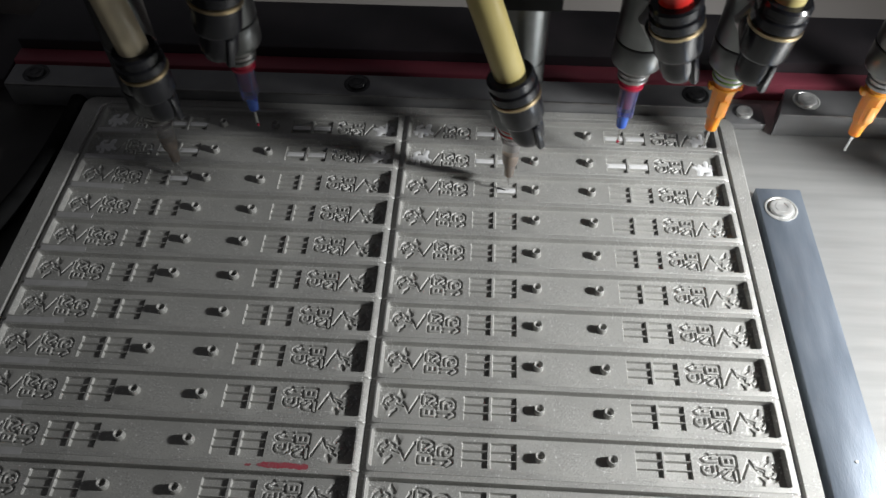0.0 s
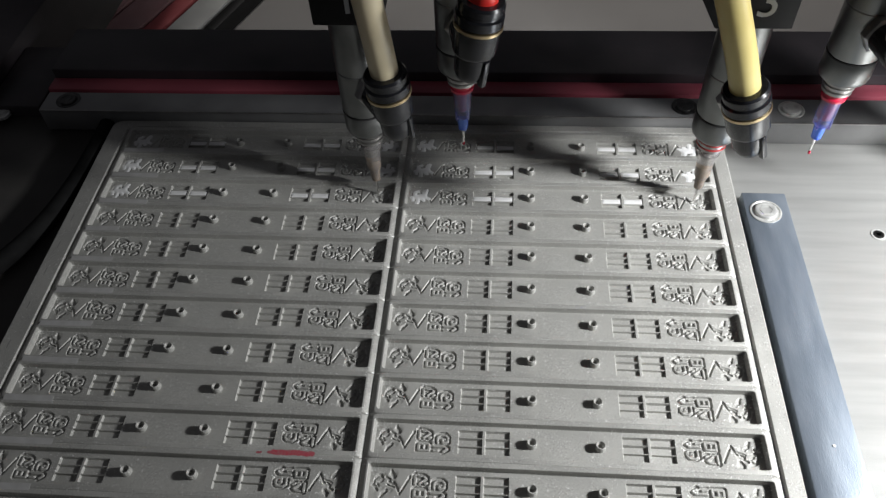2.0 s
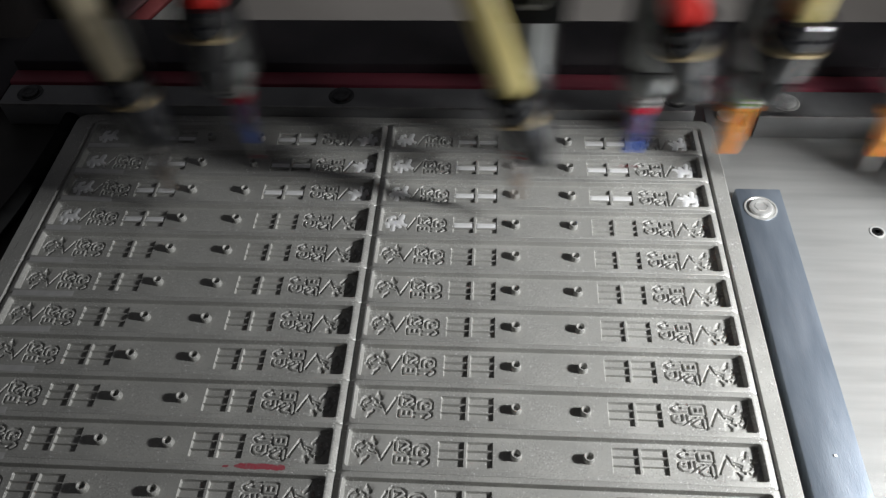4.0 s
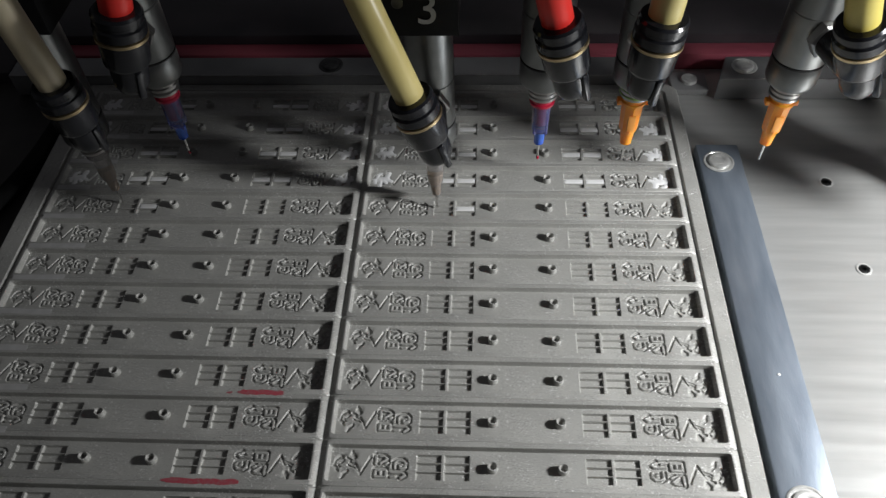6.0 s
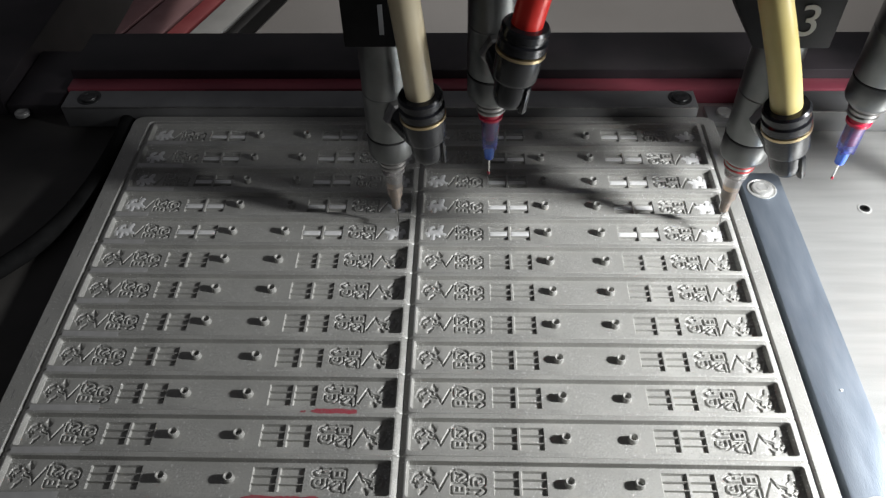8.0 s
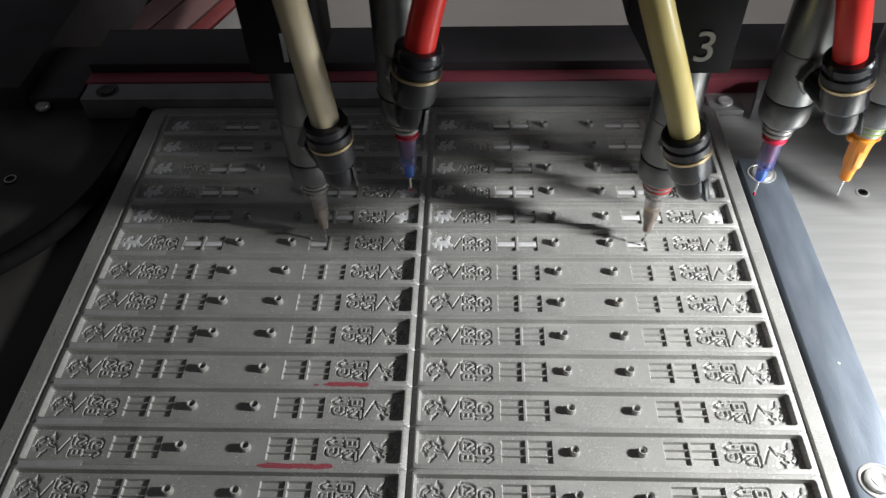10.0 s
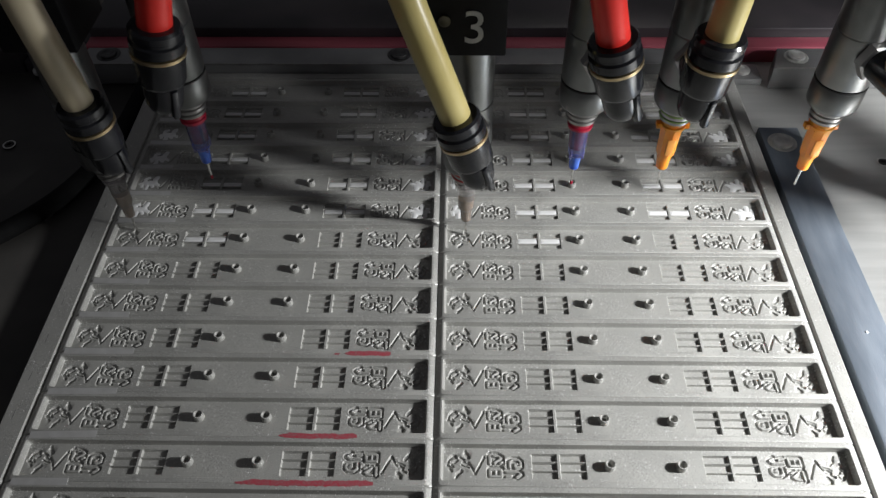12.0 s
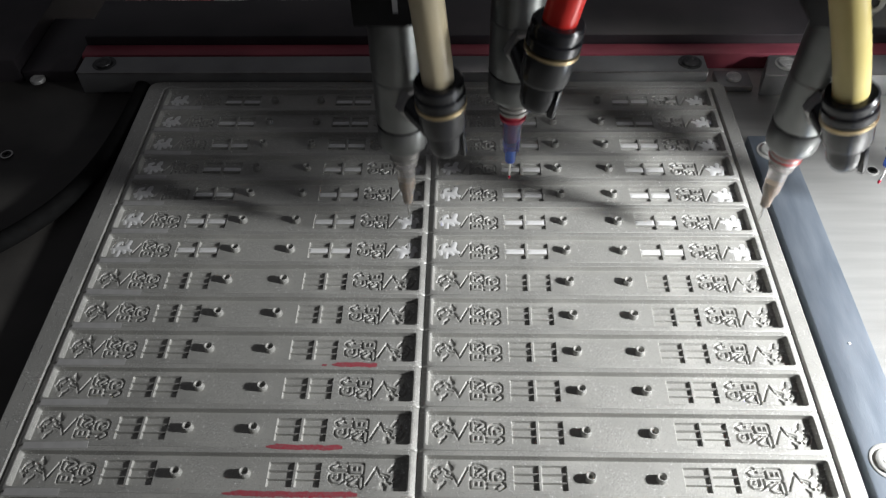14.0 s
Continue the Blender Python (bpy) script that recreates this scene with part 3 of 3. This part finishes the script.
def hub(root, style):
    """A dispensing tip: flange, ribbed body, nose and needle; the needle's end is the origin."""
    body, nose, flange = {"orange": ("orange", "orange", "orange"), "mixed": ("blue_clear", "blue", "crimson"), "clear": ("clear", "clear", "clear")}[style]
    wide = 1.14 if style == "orange" else 1.0
    tip = part("dispensing_tip", lathe([(0.0019 * wide, 0.0118), (0.0025 * wide, 0.0132), (0.0028 * wide, 0.0215), (0.0030 * wide, 0.0226)], 8 if style == "orange" else 24), M[body], root, {"orange": "orange plastic dispensing tip", "mixed": "translucent red and blue dispensing tip", "clear": "clear plastic dispensing tip"}[style])
    bm = lathe([(0.0012 * wide, 0.0068), (0.0015 * wide, 0.0071), (0.0018 * wide, 0.0114), (0.0021 * wide, 0.0124)], 24)
    part("nose", bm, M[nose], tip)
    if style == "orange":
        for side in (-1, 1):
            part("wing", box(side * 0.0039 - 0.0008, side * 0.0039 + 0.0008, -0.0011, 0.0011, 0.0222, 0.0240, 0.0003), M[flange], tip)
        part("window", box(-0.0011, 0.0011, -0.00325, -0.0024, 0.0140, 0.0196, 0.0002), M["orange_pale"], tip, "paler see-through window")
    bm = lathe([(0.0031, 0.0226), (0.0036, 0.0229), (0.0037, 0.0238), (0.0033, 0.0241), (0.0032, 0.0256)], 28)
    part("flange", bm, M[flange], tip)
    for k in range(4 if style == "mixed" else 0):
        a = radians(45 + 90 * k)
        bm = box(0.0018, 0.00285, -0.0004, 0.0004, 0.0118, 0.0226, 0.00015)
        bmesh.ops.transform(bm, matrix=Matrix.Rotation(a, 4, "Z"), verts=bm.verts)
        part("rib", bm, M[body], tip)
    if style == "mixed":
        part("core", lathe([(0.0013, 0.0150), (0.0019, 0.0156), (0.0022, 0.0224), (0.0023, 0.0226)], 20), M["crimson"], tip, "crimson inner core")
    if style == "clear":
        part("paste", lathe([(0.0009, 0.0069), (0.00135, 0.0073), (0.00165, 0.0119), (0.00205, 0.0128), (0.00238, 0.0170)], 20), M["paste_core"], tip)
    if style == "mixed":
        part("paste_drop", lathe([(0.00022, -0.0001), (0.00042, 0.0002), (0.00044, 0.0009), (0.00038, 0.0014)], 12), M["crimson"], tip, "red paste at the needle end")
    part("needle", lathe([(0.00030, 0.0), (0.00036, 0.0001), (0.00036, 0.0075)], 12), M["needle"], tip)


def nozzle(label, style, hose_mat, tilt, yaw, hose_end, ring="", number=""):
    root = tagged(new("dispensing_nozzle"), label, "nozzle", "dispensing nozzles")
    hub(root, style)
    bm = lathe([(0.0034, 0.0254), (0.0043, 0.0258), (0.0043, 0.0266), (0.0036, 0.0269), (0.0036, 0.0272), (0.0045, 0.0275), (0.0045, 0.0284), (0.0038, 0.0287), (0.0046, 0.0291), (0.0046, 0.0301)], 32)
    part("threaded_nut", bm, M["nut"], root)
    if ring:
        for z in (0.0270, 0.0287):
            part("seal_ring", lathe([(0.0040, z - 0.0004), (0.0046, z - 0.0002), (0.0046, z + 0.0002), (0.0040, z + 0.0004)], 28), M["ring_" + ring], root)
    bm = lathe([(0.0046, 0.0300), (0.0058, 0.0304), (0.0067, 0.0313), (0.0070, 0.0324), (0.0070, 0.0386), (0.0068, 0.0389)], 40)
    part("collar", bm, M["barrel"], root)
    bm = lathe([(0.0066, 0.0388), (0.0066, 0.0394), (0.0069, 0.0394), (0.0070, 0.0397), (0.0070, 0.0543), (0.0068, 0.0545), (0.0068, 0.0548), (0.0070, 0.0550), (0.0070, 0.150), (0.0068, 0.1505)], 40)
    barrel = part("barrel", bm, M["barrel"], root, "grey metal valve barrel")
    part("joint", lathe([(0.00705, 0.0387), (0.00705, 0.0391)], 40), M["groove"], barrel)
    part("port", lathe([(0.0009, 0.0), (0.0009, 0.0004)], 16, m=pose(0.0035, -0.0060, 0.0790, 90, 0, 0)), M["hole"], barrel)
    # elbow fitting in front of the barrel
    around = pose(0, 0, 0, 0, 0, yaw)
    bm = lathe([(0.0048, 0.0), (0.0054, 0.0005), (0.0054, 0.0028), (0.0048, 0.0033)], 6, m=around @ pose(0, -0.0062, 0.0500, 90, 0, 0))
    part("hexagon_nut", bm, M["nut"], root)
    turn = around @ pose(0, -0.0220, 0.0500, 0, tilt, 0)
    bm = lathe([(0.0040, 0.0), (0.0044, 0.0004), (0.0044, 0.0090), (0.0040, 0.0125)], 28, m=around @ pose(0, -0.0092, 0.0500, 90, 0, 0))
    fit = part("elbow_fitting", bm, M["fitting"], root, "glossy black plastic push-in elbow")
    bm = lathe([(0.0008, -0.0072), (0.0024, -0.0068), (0.0037, -0.0058), (0.0044, -0.0042), (0.0046, -0.0020), (0.0047, 0.0012), (0.0053, 0.0016), (0.0057, 0.0026), (0.0059, 0.0090)], 36, m=turn)
    part("body", bm, M["fitting"], fit)
    bm = lathe([(0.0058, 0.0090), (0.0063, 0.0092), (0.0063, 0.0100), (0.0058, 0.0102)], 36, m=turn)
    part("ring", bm, M["gold"], fit, "pale brass ring")
    bm = lathe([(0.0058, 0.0102), (0.0062, 0.0106), (0.0062, 0.0128), (0.0056, 0.0132), (0.0056, 0.0138), (0.0060, 0.0142), (0.0060, 0.0158), (0.0055, 0.0165), (0.0043, 0.0166)], 36, m=turn)
    part("release_collar", bm, M["fitting"], fit)
    bm = box(-0.0009, 0.0009, -0.0054, -0.0036, -0.0066, 0.0012, 0.0004)
    bmesh.ops.transform(bm, matrix=turn @ pose(0, 0, 0, 0, 0, 35), verts=bm.verts)
    part("clip", bm, M["fitting"], fit)
    a = turn @ Vector((0, 0, 0.0120))
    b = turn @ Vector((0, 0, 0.0480))
    end = Vector(hose_end)
    bm = tube(bezier(a, b, end - Vector((0, 0.004, 0.04)), end, 22), 0.0039, 22)
    part("hose", bm, M[hose_mat], root, hose_mat.replace("hose_", "") + " plastic hose")
    if number:
        bm = bmesh.new()
        prof = [(-0.0090, 0.0735), (0.0100, 0.0735), (0.0100, 0.1400), (-0.0090, 0.1400)] if number == "1" else [(-0.0105, 0.0735), (0.0090, 0.0735), (0.0092, 0.1400), (-0.0195, 0.1400), (-0.0195, 0.0890)]
        front = [bm.verts.new((x, -0.0085, z)) for x, z in prof]
        bm.faces.new(front)
        geo = bmesh.ops.extrude_face_region(bm, geom=bm.faces[:])
        for g in geo["geom"]:
            if isinstance(g, bmesh.types.BMVert):
                g.co.y = 0.012
        bmesh.ops.recalc_face_normals(bm, faces=bm.faces)
        bmesh.ops.bevel(bm, geom=bm.edges[:], offset=0.0004, segments=2, profile=0.5, affect="EDGES")
        block = part("clamp_block", bm, M["block"], root, "black clamp block with a pale numeral")
        numeral(number, block, 0.0012, -0.0087, 0.0812, 0.0125)
        if number != "1":
            part("block_screw", lathe([(0.0008, 0.0), (0.0014, 0.0002), (0.0015, 0.0008)], 20, m=pose(-0.0060, -0.0084, 0.0835, 90, 0, 0)), M["dark_screw"], block)
    return root


# nozzle and its place from the third nozzle's tip
NOZZLES = [
    (nozzle("grey valve nozzle with ivory hose and clear tip", "clear", "hose_white", -5, 34, (0.005, -0.014, 0.150), number="1"), (-0.1078, 0.0010, 0.0), 1.0),
    (nozzle("grey valve nozzle with red hose and red-blue tip", "mixed", "hose_red", 9, 12, (0.028, -0.014, 0.150)), (-0.0774, 0.0007, 0.0236), 0.55),
    (nozzle("grey valve nozzle with cream-yellow hose and clear tip", "clear", "hose_cream", -17, 4, (-0.024, -0.008, 0.150), ring="red", number="3"), (0.0, 0.0, 0.0), 1.0),
    (nozzle("grey valve nozzle with red hose, red-blue tip", "mixed", "hose_red", -15, 11, (-0.012, -0.010, 0.150)), (0.0322, 0.0030, 0.0198), 0.55),
    (nozzle("grey valve nozzle with cream hose and orange tip", "orange", "hose_cream", 4, -8, (0.002, -0.010, 0.150), ring="green"), (0.0586, 0.0035, 0.0196), 0.55),
    (nozzle("grey valve nozzle with yellow hose and orange tip", "orange", "hose_yellow", -20, 15, (-0.006, -0.010, 0.150)), (0.1009, 0.0040, 0.0190), 0.55),
    (nozzle("grey valve nozzle with cream hose, orange tip", "orange", "hose_cream", -10, 8, (-0.006, -0.010, 0.150)), (0.1411, 0.0040, 0.0190), 0.55),
    # the last two nozzles are unseen, added low and close to shade the table
    (nozzle("added unseen valve nozzle with red hose, orange tip", "orange", "hose_red", -10, 8, (-0.006, -0.010, 0.150)), (0.1680, 0.0040, 0.0), 1.0),
    (nozzle("grey valve nozzle with cream hose, orange tip", "orange", "hose_cream", -10, 8, (-0.006, -0.010, 0.150)), (0.1960, 0.0040, 0.0), 1.0),
]

# one row of cavities: seconds, x of the tip, y from the row's middle, lift
STROKE = [
    (0.00, 0.0362, 0.0000, 0.0), (0.10, 0.0325, -0.0002, 0.0), (0.20, 0.0285, 0.0002, 0.0), (0.28, 0.0258, 0.0, 0.0), (0.36, 0.0245, 0.0, 0.0005),
    (0.42, 0.0125, 0.0022, 0.001), (0.46, 0.0100, 0.0030, 0.0), (0.60, 0.0078, 0.0018, 0.0), (0.76, 0.0064, 0.0011, 0.0), (0.90, 0.0090, -0.0010, 0.0), (1.02, 0.0099, -0.0018, 0.0),
    (1.06, 0.0150, -0.0010, 0.003), (1.12, 0.0450, 0.0, 0.006), (1.18, 0.0665, 0.0, 0.003), (1.22, 0.0695, 0.0, 0.0), (1.30, 0.0718, 0.0, 0.0), (1.40, 0.0748, -0.0004, 0.0), (1.52, 0.0775, -0.0002, 0.0),
    (1.62, 0.0838, 0.0, 0.0), (1.68, 0.0910, 0.0, 0.001), (1.75, 0.0988, 0.0004, 0.0), (1.89, 0.1000, -0.0009, 0.0), (2.08, 0.0998, 0.0010, 0.0), (2.22, 0.1015, 0.0005, 0.0035),
    (2.40, 0.1030, 0.0, 0.0060), (2.50, 0.1048, 0.0, 0.0155), (2.55, 0.1030, 0.0, 0.0160), (2.62, 0.0800, 0.0, 0.0130), (2.70, 0.0480, 0.0, 0.0070), (2.76, 0.0410, 0.0, 0.0025), (2.80, 0.0385, 0.0, 0.0),
]


HEAD_Y = -ROW * FIRST
# the table goes on by one row while the heads swing back: seconds in the period, share of the step
ADVANCE = [(2.50, 0.0), (2.55, 0.08), (2.62, 0.46), (2.70, 0.85), (2.76, 1.0)]


def table_rows():
    rows = [(0.0, 0.0)]
    for k in range(4):
        rows += [(k * PERIOD + dt, ROW * (k + share)) for dt, share in ADVANCE]
    return rows + [(14.0, 4 * ROW)]


def head_rows():
    rows = []
    for k in range(5):
        for dt, x, dy, lift in STROKE:
            t = k * PERIOD + dt
            if t <= 14.0:
                rows.append((t, x, HEAD_Y + dy, lift))
    rows.append((14.0, 0.1025, HEAD_Y, 0.0145))
    return [r for i, r in enumerate(rows) if i + 1 == len(rows) or rows[i + 1][0] - r[0] > 0.02]


def motions():
    for ob in ON_TABLE:
        start = ob.matrix_basis.copy()
        walk(ob, [(t, Matrix.Translation((0, dy, 0)) @ start) for t, dy in table_rows()])
    path = head_rows()
    for ob, (dx, dy, dz), share in NOZZLES:
        walk(ob, [(t, pose(x + dx, y + dy, FLOOR + 0.0004 + dz + lift * share)) for t, x, y, lift in path])
    for ob, m, t in pending_fills:
        low = Matrix.Translation((0, 0, -0.0022)) @ m
        if t < 0.2:
            walk(ob, [(0.0, m), (14.0, m)])
        else:
            walk(ob, [(0.0, low), (t - 0.14, low), (t + 0.06, m), (14.0, m)])


motions()
